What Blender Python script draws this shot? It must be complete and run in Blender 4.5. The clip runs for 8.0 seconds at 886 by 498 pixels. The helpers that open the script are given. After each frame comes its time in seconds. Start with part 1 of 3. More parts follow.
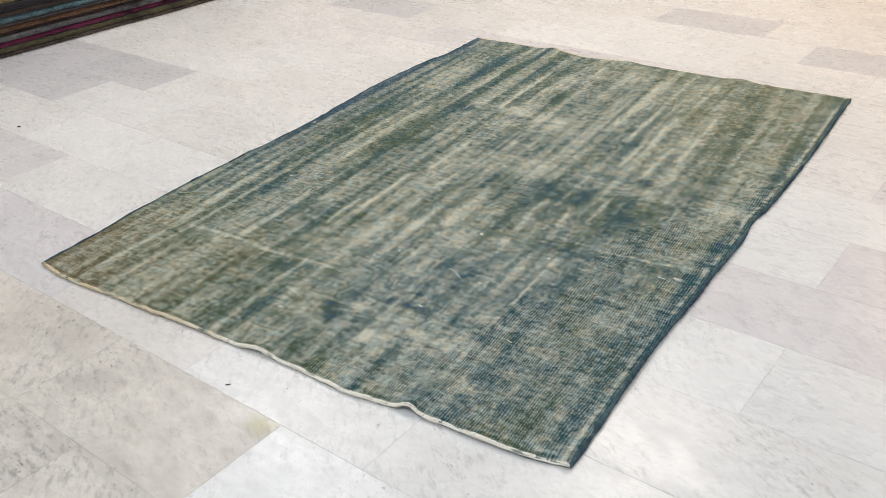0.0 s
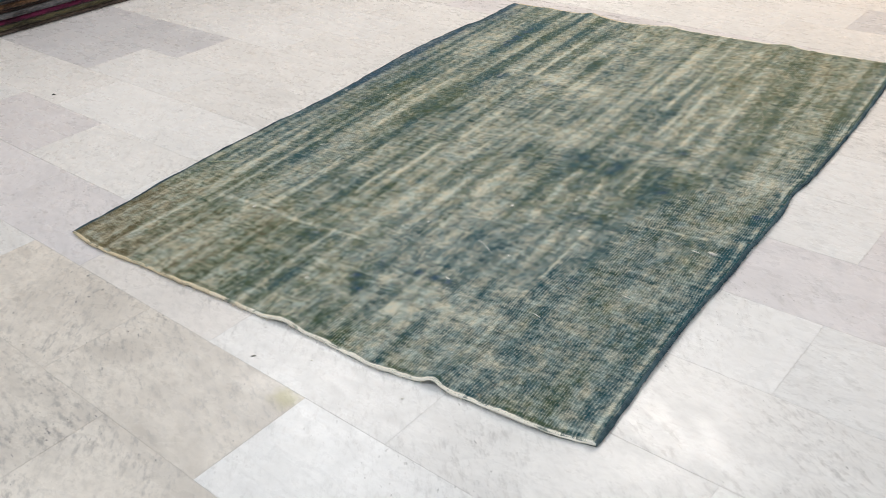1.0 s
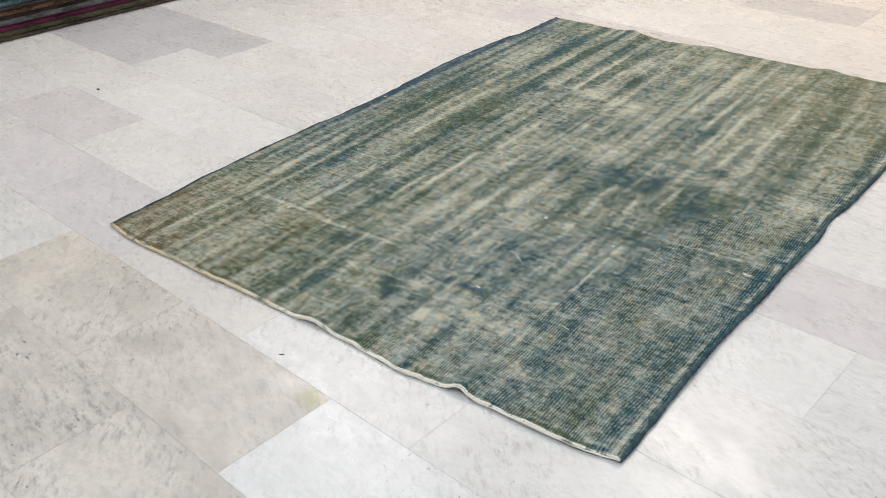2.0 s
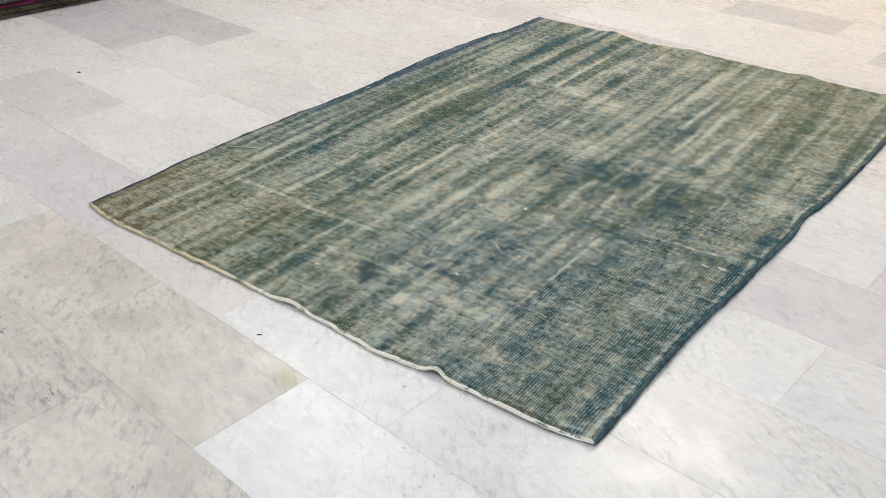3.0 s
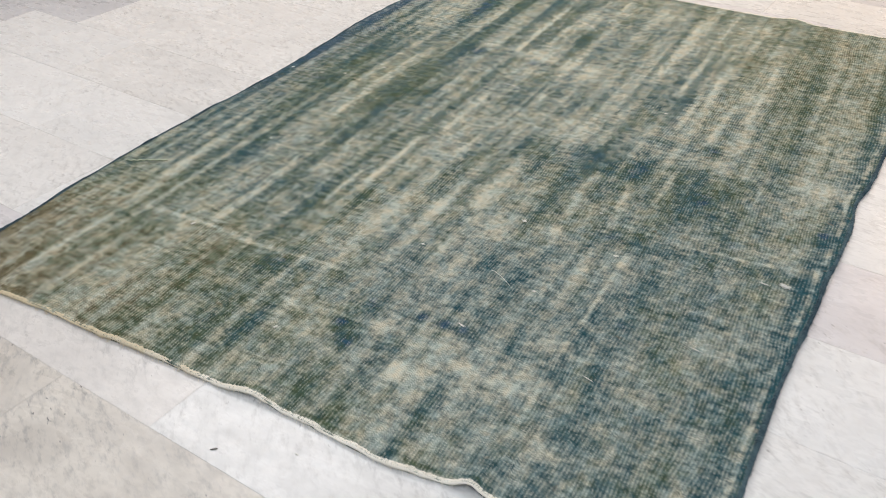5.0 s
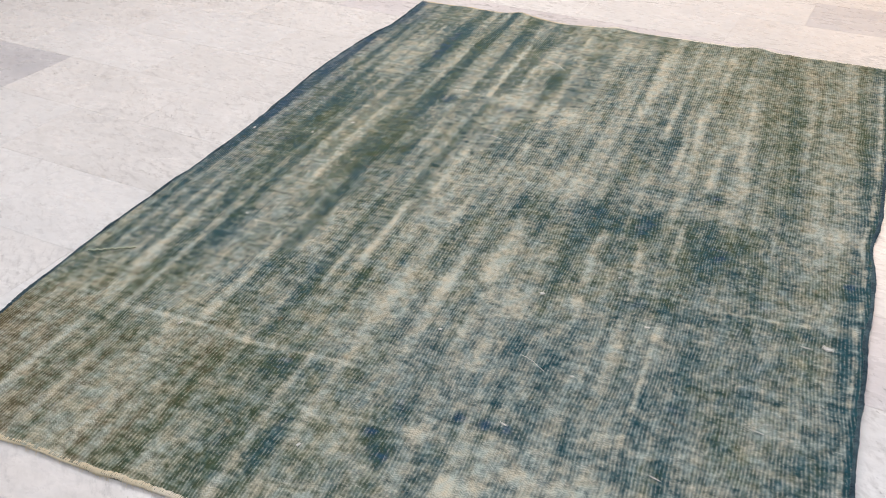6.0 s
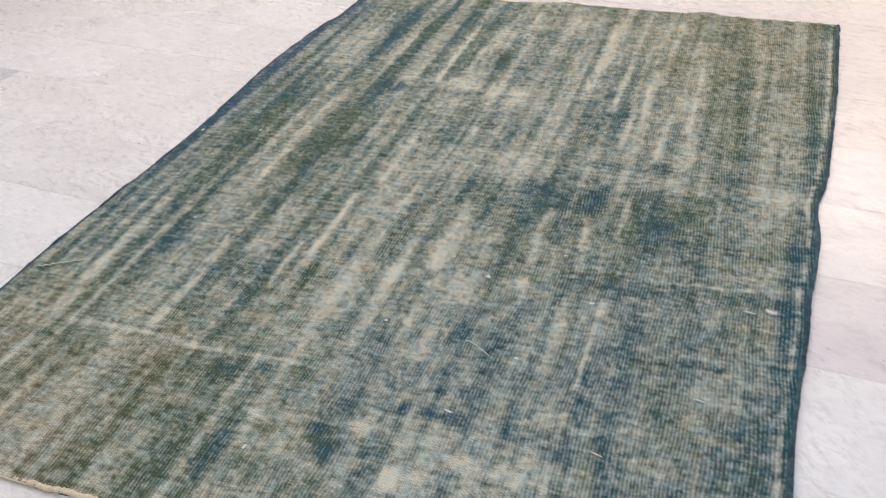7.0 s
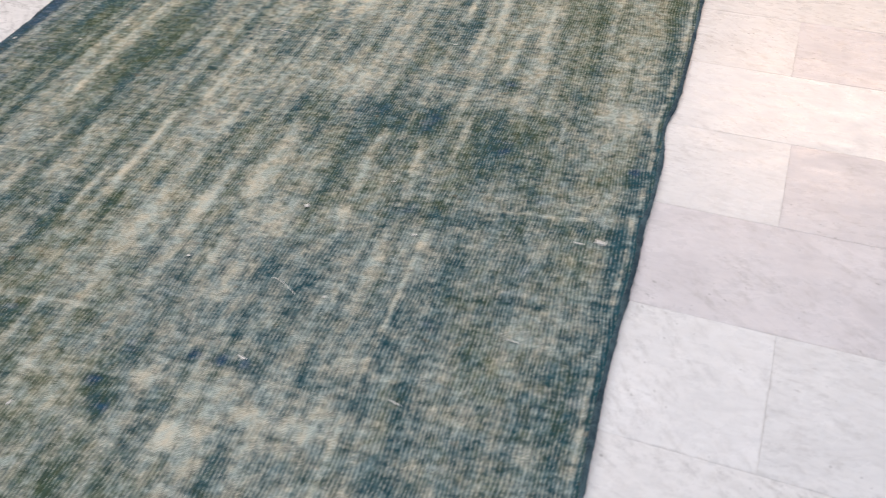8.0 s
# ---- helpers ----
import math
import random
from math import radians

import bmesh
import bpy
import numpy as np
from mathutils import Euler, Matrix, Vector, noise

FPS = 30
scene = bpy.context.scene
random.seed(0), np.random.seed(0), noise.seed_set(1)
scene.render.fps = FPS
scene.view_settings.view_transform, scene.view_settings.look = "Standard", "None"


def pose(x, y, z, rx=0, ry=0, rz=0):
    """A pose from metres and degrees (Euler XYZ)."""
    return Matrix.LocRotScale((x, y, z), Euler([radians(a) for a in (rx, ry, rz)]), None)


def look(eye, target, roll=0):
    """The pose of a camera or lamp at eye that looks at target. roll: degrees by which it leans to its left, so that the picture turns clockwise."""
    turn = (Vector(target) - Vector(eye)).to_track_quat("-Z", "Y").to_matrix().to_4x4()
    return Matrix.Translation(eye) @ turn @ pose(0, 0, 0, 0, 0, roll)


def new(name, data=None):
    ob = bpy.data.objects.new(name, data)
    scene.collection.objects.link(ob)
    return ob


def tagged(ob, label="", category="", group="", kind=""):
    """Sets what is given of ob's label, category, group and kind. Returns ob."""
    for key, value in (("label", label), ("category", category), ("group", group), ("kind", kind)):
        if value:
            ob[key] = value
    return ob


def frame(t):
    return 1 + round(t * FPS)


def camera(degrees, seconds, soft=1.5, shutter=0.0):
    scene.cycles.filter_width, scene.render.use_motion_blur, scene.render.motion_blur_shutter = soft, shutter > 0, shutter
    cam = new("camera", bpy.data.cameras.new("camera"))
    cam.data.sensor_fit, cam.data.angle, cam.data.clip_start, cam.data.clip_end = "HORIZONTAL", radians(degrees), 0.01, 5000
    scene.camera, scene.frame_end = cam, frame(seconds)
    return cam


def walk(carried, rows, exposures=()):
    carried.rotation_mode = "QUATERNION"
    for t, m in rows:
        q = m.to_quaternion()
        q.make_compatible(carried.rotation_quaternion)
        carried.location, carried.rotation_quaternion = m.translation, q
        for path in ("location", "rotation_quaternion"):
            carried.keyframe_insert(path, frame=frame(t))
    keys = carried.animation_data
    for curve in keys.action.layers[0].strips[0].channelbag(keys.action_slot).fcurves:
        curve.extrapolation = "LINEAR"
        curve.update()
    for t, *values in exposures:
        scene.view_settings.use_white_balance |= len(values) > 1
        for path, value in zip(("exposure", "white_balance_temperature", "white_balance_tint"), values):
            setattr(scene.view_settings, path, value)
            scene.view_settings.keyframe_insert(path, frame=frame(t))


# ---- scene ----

cam = camera(53.0, 8.0, soft=0.82, shutter=0.3)
PATH = [
    (0.0, (2.2817, -1.2982, 1.3315), (1.3344, 0.1559, 0.3373), -2.40),
    (0.5, (2.2748, -1.2536, 1.3262), (1.3243, 0.1855, 0.3135), -2.68),
    (1.0, (2.2855, -1.2471, 1.3207), (1.2817, 0.1249, 0.2671), -3.58),
    (1.5, (2.2839, -1.2454, 1.3192), (1.2406, 0.0977, 0.2668), -3.36),
    (1.7, (2.2819, -1.2478, 1.3165), (1.2196, 0.0888, 0.2749), -2.85),
    (3.0, (2.2984, -1.2930, 1.2785), (1.2731, 0.0889, 0.2591), 0.37),
    (3.5, (2.2488, -1.2854, 1.2404), (1.2131, 0.0860, 0.2174), -0.74),
    (4.0, (2.1535, -1.2305, 1.2212), (1.1778, 0.1749, 0.1854), -0.21),
    (4.2, (2.0827, -1.1595, 1.2037), (1.1598, 0.2684, 0.1505), -0.18),
    (5.3, (1.6412, -0.8654, 1.1705), (0.8960, 0.5952, 0.0255), 0.05),
    (5.5, (1.5461, -0.8460, 1.1805), (0.8441, 0.6418, 0.0431), 0.26),
    (6.0, (1.4735, -0.8146, 1.2090), (0.8551, 0.7294, 0.0983), -0.17),
    (6.5, (1.5039, -0.7862, 1.2241), (0.8872, 0.7713, 0.1314), -1.90),
    (7.0, (1.5875, -0.7642, 1.2211), (0.9799, 0.7583, 0.0753), -4.33),
    (7.5, (1.6860, -0.7110, 1.1737), (1.1737, 0.7528, -0.0893), -4.21),
    (8.0, (1.7612, -0.5522, 1.1557), (1.3366, 0.8914, -0.1618), -1.48),
]
EXPOSURES = [(0.0, 0.0, 6520, 13), (4.2, 0.0, 6520, 13), (6.0, 0.02, 6420, 18), (8.0, 0.01, 6340, 20)]
walk(cam, [(t, look(eye, target, roll)) for t, eye, target, roll in PATH], EXPOSURES)

# ---- light: unseen lamps under the shop ceiling, an added cool fill from the east ----
world = bpy.data.worlds.new("world")
scene.world = world
world.use_nodes = True
world.node_tree.nodes["Background"].inputs[0].default_value = (0.8, 0.85, 0.95, 1)
world.node_tree.nodes["Background"].inputs[1].default_value = 0.05
ROOM_HEIGHT = 3.0


def unseen_lamp(x, y, sx, sy, watts, colour):
    lamp = bpy.data.lights.new("unseen_lamp", "AREA")
    lamp.shape, lamp.size, lamp.size_y = "RECTANGLE", sx, sy
    lamp.energy, lamp.color = watts, colour
    new("unseen_lamp", lamp).matrix_world = pose(x, y, ROOM_HEIGHT - 0.03)


COOL, NEUTRAL, WARM = (0.80, 0.91, 1.0), (0.975, 0.975, 0.95), (1.0, 0.68, 0.40)
unseen_lamp(0.8, 3.1, 1.0, 0.5, 36, (1.0, 0.93, 0.82))
unseen_lamp(-1.4, 2.2, 1.8, 1.0, 40, NEUTRAL)
# added without a seen source, to even out brightness and tint on the floor
unseen_lamp(3.0, 6.3, 1.8, 1.2, 80, WARM)
unseen_lamp(3.0, 1.2, 1.8, 1.0, 25, COOL)
unseen_lamp(-0.8, 5.2, 1.8, 1.0, 24, NEUTRAL)
unseen_lamp(-1.4, -0.4, 1.8, 1.0, 20, NEUTRAL)
unseen_lamp(1.2, -1.6, 1.8, 1.0, 41, COOL)
# added cool area lamp by the east wall, which has no window
side_fill = bpy.data.lights.new("cool_side_fill", "AREA")
side_fill.shape, side_fill.size, side_fill.size_y, side_fill.energy, side_fill.color = "RECTANGLE", 3.0, 2.2, 24, (0.72, 0.86, 1.0)
new("cool_side_fill", side_fill).matrix_world = look((4.9, -1.0, 1.5), (1.0, 0.5, 0.0))


# ---- materials ----
def srgb(r, g, b):
    return tuple(((c / 255 + 0.055) / 1.055) ** 2.4 if c > 10 else c / 255 / 12.92 for c in (r, g, b)) + (1.0,)


class Nodes:
    """A small helper that adds and links the nodes of one material."""

    def __init__(self, name):
        self.material = bpy.data.materials.new(name)
        self.material.use_nodes = True
        self.tree = self.material.node_tree
        self.shader = self.tree.nodes["Principled BSDF"]

    def link(self, value, socket):
        if isinstance(value, bpy.types.NodeSocket):
            self.tree.links.new(value, socket)
        elif value is not None:
            socket.default_value = value

    def add(self, kind, *values, out=0, operation="", noise_dimensions="", attribute_name=""):
        node = self.tree.nodes.new(kind)
        if operation:
            node.operation = operation
        if noise_dimensions:
            node.noise_dimensions = noise_dimensions
        if attribute_name:
            node.attribute_name = attribute_name
        for socket, value in zip(node.inputs, values):
            self.link(value, socket)
        return node.outputs[out]

    def math(self, operation, a, b=None, c=None):
        return self.add("ShaderNodeMath", a, b, c, operation=operation)

    def object_coords(self):
        return self.add("ShaderNodeTexCoord", out=3)

    def random(self):
        return self.add("ShaderNodeObjectInfo", out=5)

    def scaled(self, vector, x, y, z, offset=(0, 0, 0)):
        node = self.tree.nodes.new("ShaderNodeMapping")
        self.link(vector, node.inputs[0])
        node.inputs[1].default_value = offset
        node.inputs[3].default_value = (x, y, z)
        return node.outputs[0]

    def noise(self, vector, scale, detail=3.0, rough=0.55, w=None, distortion=0.0):
        node = self.tree.nodes.new("ShaderNodeTexNoise")
        if w is not None:
            node.noise_dimensions = "4D"
            self.link(w, node.inputs["W"])
        self.link(vector, node.inputs["Vector"])
        node.inputs["Scale"].default_value = scale
        node.inputs["Detail"].default_value = detail
        node.inputs["Roughness"].default_value = rough
        node.inputs["Distortion"].default_value = distortion
        return node.outputs[0]

    def step(self, value, low, high, to_low=0.0, to_high=1.0):
        node = self.tree.nodes.new("ShaderNodeMapRange")
        node.interpolation_type = "SMOOTHSTEP"
        for socket, v in zip(node.inputs, (value, low, high, to_low, to_high)):
            self.link(v, socket)
        return node.outputs[0]

    def mix(self, factor, a, b, blend="MIX"):
        node = self.tree.nodes.new("ShaderNodeMix")
        node.data_type, node.blend_type = "RGBA", blend
        self.link(factor, node.inputs[0])
        self.link(a, node.inputs[6])
        self.link(b, node.inputs[7])
        return node.outputs[2]

    def bump(self, height, strength, distance):
        node = self.tree.nodes.new("ShaderNodeBump")
        node.inputs["Strength"].default_value = strength
        node.inputs["Distance"].default_value = distance
        self.link(height, node.inputs["Height"])
        self.link(node.outputs[0], self.shader.inputs["Normal"])

    def finish(self, colour, roughness, specular=0.5, sheen=0.0):
        self.link(colour, self.shader.inputs["Base Color"])
        self.link(roughness, self.shader.inputs["Roughness"])
        self.shader.inputs["Specular IOR Level"].default_value = specular
        self.shader.inputs["Sheen Weight"].default_value = sheen
        return self.material


# the laying of the floor tiles: turn in degrees, first row, row height, tile length, joint
TILE_TURN, ROW0, ROW, LENGTH, JOINT = -5.55, -0.404, 0.3078, 0.598, 0.0004


def marble(name, base, cloud, cloudiness, flecks, stain=None, joint_grime=0.30):
    """Honed white marble: soft grey clouds, faint veins and short dark flecks, different on every tile."""
    n = Nodes(name)
    p, r = n.object_coords(), n.math("MULTIPLY", n.random(), 60.0)
    shade = n.math("MULTIPLY_ADD", n.random(), 0.06, 0.96)
    c1 = n.step(n.noise(n.scaled(p, 1.0, 1.8, 1), 3.2, 4, 0.6, r, 0.6), 0.40, 0.72)
    c2 = n.noise(n.scaled(p, 1.0, 2.2, 1), 14.0, 4, 0.6, r)
    colour = n.mix(n.math("MULTIPLY", c1, cloudiness), base, cloud)
    colour = n.mix(n.step(c2, 0.42, 0.70, 0.0, 0.55), colour, cloud)
    c3 = n.noise(n.scaled(p, 1.0, 1.7, 1), 46.0, 4, 0.65, r)
    colour = n.mix(n.step(c3, 0.46, 0.68, 0.0, 0.60), colour, cloud)
    vein = n.math("ABSOLUTE", n.math("SUBTRACT", n.noise(n.scaled(p, 1.0, 2.4, 1), 3.0, 4, 0.55, n.math("ADD", r, 7.0), 0.8), 0.5))
    colour = n.mix(n.step(vein, 0.0, 0.03, 0.10, 0.0), colour, (0.36, 0.36, 0.37, 1))
    turned = n.tree.nodes.new("ShaderNodeVectorRotate")
    turned.rotation_type = "Z_AXIS"
    n.link(p, turned.inputs["Vector"])
    n.link(n.math("MULTIPLY_ADD", n.random(), 0.8, 0.1), turned.inputs["Angle"])
    gate = n.noise(n.scaled(p, 4.0, 5.0, 1), 1.0, 2, 0.6, n.math("ADD", r, 19.0))
    smudge = n.noise(n.scaled(turned.outputs[0], 24.0, 62.0, 1), 1.0, 4, 0.7, n.math("ADD", r, 31.0))
    smudge = n.math("MULTIPLY", n.step(smudge, 0.47, 0.68), n.step(gate, 0.34, 0.62, 0.22, 1.0))
    colour = n.mix(n.math("MULTIPLY", smudge, n.math("MULTIPLY", flecks, 0.62)), colour, (0.33, 0.32, 0.31, 1))
    spots = n.noise(n.scaled(turned.outputs[0], 48.0, 100.0, 1), 1.0, 2, 0.5, n.math("ADD", r, 3.0))
    fleck = n.math("MULTIPLY", n.step(spots, 0.66, 0.74), n.step(gate, 0.45, 0.58))
    colour = n.mix(n.math("MULTIPLY", fleck, flecks), colour, (0.22, 0.215, 0.21, 1))
    colour = n.mix(1.0, colour, n.add("ShaderNodeCombineColor", shade, shade, shade), "MULTIPLY")
    apart = n.tree.nodes.new("ShaderNodeSeparateXYZ")
    n.link(p, apart.inputs[0])
    rim_x = n.math("SUBTRACT", LENGTH / 2, n.math("ABSOLUTE", apart.outputs[0]))
    rim_y = n.math("SUBTRACT", ROW / 2, n.math("ABSOLUTE", apart.outputs[1]))
    ragged = n.noise(p, 38.0, 3, 0.6, n.math("ADD", r, 11.0))
    rim = n.math("ADD", n.math("MINIMUM", rim_x, rim_y), n.math("MULTIPLY", n.math("SUBTRACT", ragged, 0.5), 0.012))
    grime = n.math("MULTIPLY", n.step(rim, 0.0, 0.0042, joint_grime, 0.0), n.step(n.noise(p, 7.0, 3, 0.6, n.math("ADD", r, 23.0)), 0.44, 0.62))
    colour = n.mix(grime, colour, (0.33, 0.31, 0.29, 1))
    if stain:
        away = n.add("ShaderNodeVectorMath", n.add("ShaderNodeVectorMath", p, stain, operation="SUBTRACT"), (16.0, 22.0, 0.0), operation="MULTIPLY")
        reach = n.math("ADD", n.add("ShaderNodeVectorMath", away, out=1, operation="LENGTH"), n.math("MULTIPLY", n.noise(p, 22.0, 3, 0.6), 1.1))
        colour = n.mix(n.step(reach, 0.6, 1.6, 0.55, 0.0), colour, (0.40, 0.38, 0.16, 1))
    n.bump(n.noise(p, 9.0, 5, 0.6, r), 0.06, 0.004)
    return n.finish(colour, n.step(c2, 0.3, 0.75, 0.24, 0.38), 0.5)


MARBLE = {
    "white": marble("white_marble", srgb(232, 232, 231), srgb(216, 216, 215), 0.45, 0.55),
    "plain": marble("pale_marble", srgb(230, 229, 227), srgb(211, 210, 208), 0.6, 0.80),
    "grey": marble("grey_marble", srgb(208, 208, 210), srgb(191, 191, 194), 0.8, 0.5),
    "dim": marble("dim_marble", srgb(221, 218, 219), srgb(203, 200, 202), 0.8, 0.6),
    "warm": marble("warm_marble", srgb(224, 220, 216), srgb(204, 200, 196), 0.8, 0.8),
    "flecked": marble("flecked_marble", srgb(221, 215, 206), srgb(193, 187, 179), 0.9, 1.25),
    "stained": marble("stained_marble", srgb(221, 215, 206), srgb(193, 187, 179), 0.9, 1.25, (0.265, 0.125, 0.0)),
}


def plain_material(name, colour, rough, variation=0.12, scale=6.0):
    n = Nodes(name)
    f = n.noise(n.object_coords(), scale, 5, 0.6)
    dark = tuple(c * (1 - variation) for c in colour[:3]) + (1.0,)
    n.bump(n.noise(n.object_coords(), scale * 12, 3, 0.6), 0.1, 0.002)
    return n.finish(n.mix(f, dark, colour), rough, 0.3)


GROUT = plain_material("grout", (0.78, 0.77, 0.75, 1), 0.9, 0.45, 30)
PLASTER = plain_material("wall_plaster", (0.74, 0.72, 0.69, 1), 0.85)
CEILING = plain_material("ceiling_paint", (0.80, 0.80, 0.79, 1), 0.9)


def rug_material():
    """Over-dyed worn pile: dye, wear and blue come with the mesh; wales, knots and loose weft are finer than it."""
    n = Nodes("worn_rug_pile")
    p = n.object_coords()
    wear = n.add("ShaderNodeAttribute", out=2, attribute_name="wear")
    teal = n.add("ShaderNodeAttribute", out=2, attribute_name="teal")
    blue = n.add("ShaderNodeAttribute", out=2, attribute_name="blue")
    sep = n.tree.nodes.new("ShaderNodeSeparateXYZ")
    n.link(p, sep.inputs[0])

    def centred(value, weight):
        return n.math("MULTIPLY", n.math("SUBTRACT", value, 0.5), weight)

    # wales run along the rug, knots cross them in wavy rows
    wander = centred(n.noise(n.scaled(p, 5.0, 3.0, 1), 1.0, 2, 0.5), 6.0)
    cx = n.math("ADD", n.math("MULTIPLY", sep.outputs[0], 1 / 0.0069), wander)
    waves = centred(n.noise(n.scaled(p, 70.0, 12.0, 1), 1.0, 3, 0.65), 6.0)
    cy = n.math("ADD", n.math("MULTIPLY", sep.outputs[1], 1 / 0.0056), waves)
    cell = n.noise(n.add("ShaderNodeCombineXYZ", n.math("MULTIPLY", cx, 0.9), n.math("MULTIPLY", cy, 0.7), 0.0), 1.0, 1, 0.5)
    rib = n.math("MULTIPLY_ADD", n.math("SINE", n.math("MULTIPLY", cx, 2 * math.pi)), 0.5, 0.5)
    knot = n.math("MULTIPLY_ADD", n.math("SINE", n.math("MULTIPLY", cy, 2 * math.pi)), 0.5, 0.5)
    fine = n.noise(n.scaled(p, 90.0, 70.0, 1), 1.0, 3, 0.65)
    broad = n.noise(n.scaled(p, 30.0, 34.0, 1), 1.0, 3, 0.6)
    lengthwise = n.noise(n.scaled(p, 88.0, 34.0, 1), 1.0, 2, 0.55)
    crosswise = n.noise(n.scaled(p, 28.0, 84.0, 1), 1.0, 2, 0.55)
    hair = n.noise(n.scaled(p, 190.0, 150.0, 1), 1.0, 1, 0.5)
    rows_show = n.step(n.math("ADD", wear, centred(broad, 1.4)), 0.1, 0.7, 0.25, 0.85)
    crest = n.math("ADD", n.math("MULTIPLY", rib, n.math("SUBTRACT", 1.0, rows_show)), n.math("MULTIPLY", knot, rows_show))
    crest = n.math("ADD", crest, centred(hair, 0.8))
    amount = wear
    for value, weight in ((cell, 0.35), (fine, 0.85), (broad, 0.25), (crest, 0.14), (lengthwise, 0.95), (crosswise, 1.05)):
        amount = n.math("ADD", amount, centred(value, weight))
    # dye: olive, teal, brown and patches of blue
    hue = n.math("ADD", teal, n.math("ADD", centred(n.noise(n.scaled(p, 34.0, 30.0, 1), 1.0, 4, 0.7), 1.7), centred(lengthwise, 0.5)))
    dye = n.mix(n.step(hue, 0.0, 1.0), srgb(71, 87, 62), srgb(36, 79, 89))
    dye = n.mix(n.step(hue, -0.50, 0.22, 0.75, 0.0), dye, srgb(104, 90, 62))
    dye = n.mix(n.step(n.math("ADD", blue, n.math("ADD", centred(fine, 0.8), centred(crosswise, 0.8))), 0.16, 0.70), dye, srgb(38, 72, 96))
    tone = n.step(n.math("ADD", n.math("MULTIPLY", lengthwise, 0.5), n.math("MULTIPLY", crosswise, 0.5)), 0.35, 0.65, 0.70, 1.16)
    dye = n.mix(1.0, dye, n.add("ShaderNodeCombineColor", tone, tone, tone), "MULTIPLY")
    worn = n.mix(n.step(n.noise(n.scaled(p, 30.0, 22.0, 1), 1.0, 3, 0.6), 0.33, 0.66), srgb(206, 198, 174), srgb(184, 194, 184))
    colour = n.mix(n.step(amount, -0.46, 1.26), dye, worn)
    # unworn dye and painted-in shade darken the gaps between the wales
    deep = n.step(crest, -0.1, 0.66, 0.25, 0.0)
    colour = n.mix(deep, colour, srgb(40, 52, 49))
    # bare warp shows as pale beads on the wales
    bead = n.math("MULTIPLY", n.step(crest, 0.45, 1.05), n.step(n.math("ADD", cell, centred(broad, 0.9)), 0.32, 0.72))
    colour = n.mix(n.math("MULTIPLY", bead, 0.26), colour, srgb(226, 221, 206))
    # weft laid bare in short slanting threads
    slant = n.tree.nodes.new("ShaderNodeVectorRotate")
    slant.rotation_type = "Z_AXIS"
    slant.inputs["Angle"].default_value = 0.10
    n.link(p, slant.inputs["Vector"])
    bare = n.math("MULTIPLY", n.step(n.noise(n.scaled(slant.outputs[0], 30.0, 300.0, 1), 1.0, 2, 0.5), 0.66, 0.73), n.step(n.noise(p, 9.0, 3, 0.6), 0.46, 0.62))
    colour = n.mix(n.math("MULTIPLY", bare, 0.45), colour, srgb(214, 212, 200))
    rust = n.math("MULTIPLY", n.step(n.noise(n.scaled(p, 26.0, 30.0, 1), 1.0, 2, 0.5), 0.66, 0.76), 0.22)
    colour = n.mix(rust, colour, srgb(152, 122, 88))
    n.bump(crest, 0.2, 0.0012)
    return n.finish(colour, 0.9, 0.15)


def yarn(name, light, dark, scale=60.0):
    n = Nodes(name)
    p = n.object_coords()
    f = n.math("ADD", n.noise(p, scale, 3, 0.6), n.math("MULTIPLY", n.math("SUBTRACT", n.noise(p, 5.0, 2, 0.5), 0.5), 0.8))
    n.bump(n.noise(p, 420.0, 2, 0.5), 0.5, 0.001)
    return n.finish(n.mix(n.step(f, 0.25, 0.75), dark, light), 0.9, 0.2, 0.1)


def binding_yarn():
    """Off-white cotton that has yellowed with dirt towards one corner."""
    n = Nodes("off_white_cotton")
    p = n.object_coords()
    sep = n.tree.nodes.new("ShaderNodeSeparateXYZ")
    n.link(p, sep.inputs[0])
    dirt = n.math("ADD", n.step(sep.outputs[0], -0.9, 0.35, 1.0, 0.0), n.math("MULTIPLY", n.math("SUBTRACT", n.noise(p, 14.0, 4, 0.6), 0.5), 1.2))
    clean = n.mix(n.noise(p, 160.0, 2, 0.5), srgb(236, 229, 213), srgb(252, 249, 240))
    stained = n.mix(n.noise(p, 160.0, 2, 0.5), srgb(196, 180, 146), srgb(232, 220, 192))
    n.bump(n.noise(p, 420.0, 2, 0.5), 0.4, 0.001)
    return n.finish(n.mix(n.step(dirt, 0.1, 0.75), clean, stained), 0.9, 0.2, 0.1)


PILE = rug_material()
NEAR_YARN = binding_yarn()
BLUE_YARN = yarn("dark_blue_yarn", srgb(84, 106, 112), srgb(46, 66, 76), 45)
LINT = yarn("white_lint", srgb(240, 238, 230), srgb(214, 212, 204), 80)
THREAD = yarn("pale_green_thread", srgb(216, 216, 190), srgb(160, 170, 144), 60)


# ---- building helpers ----
def part(name, mesh, material, parent, label=""):
    ob = new(name, mesh)
    mesh.materials.append(material)
    ob.parent = parent
    return tagged(ob, label)


def from_arrays(name, verts, faces, smooth=True):
    mesh = bpy.data.meshes.new(name)
    mesh.from_pydata([tuple(v) for v in verts], [], [tuple(f) for f in faces])
    mesh.update()
    if smooth:
        mesh.polygons.foreach_set("use_smooth", [True] * len(mesh.polygons))
    return mesh


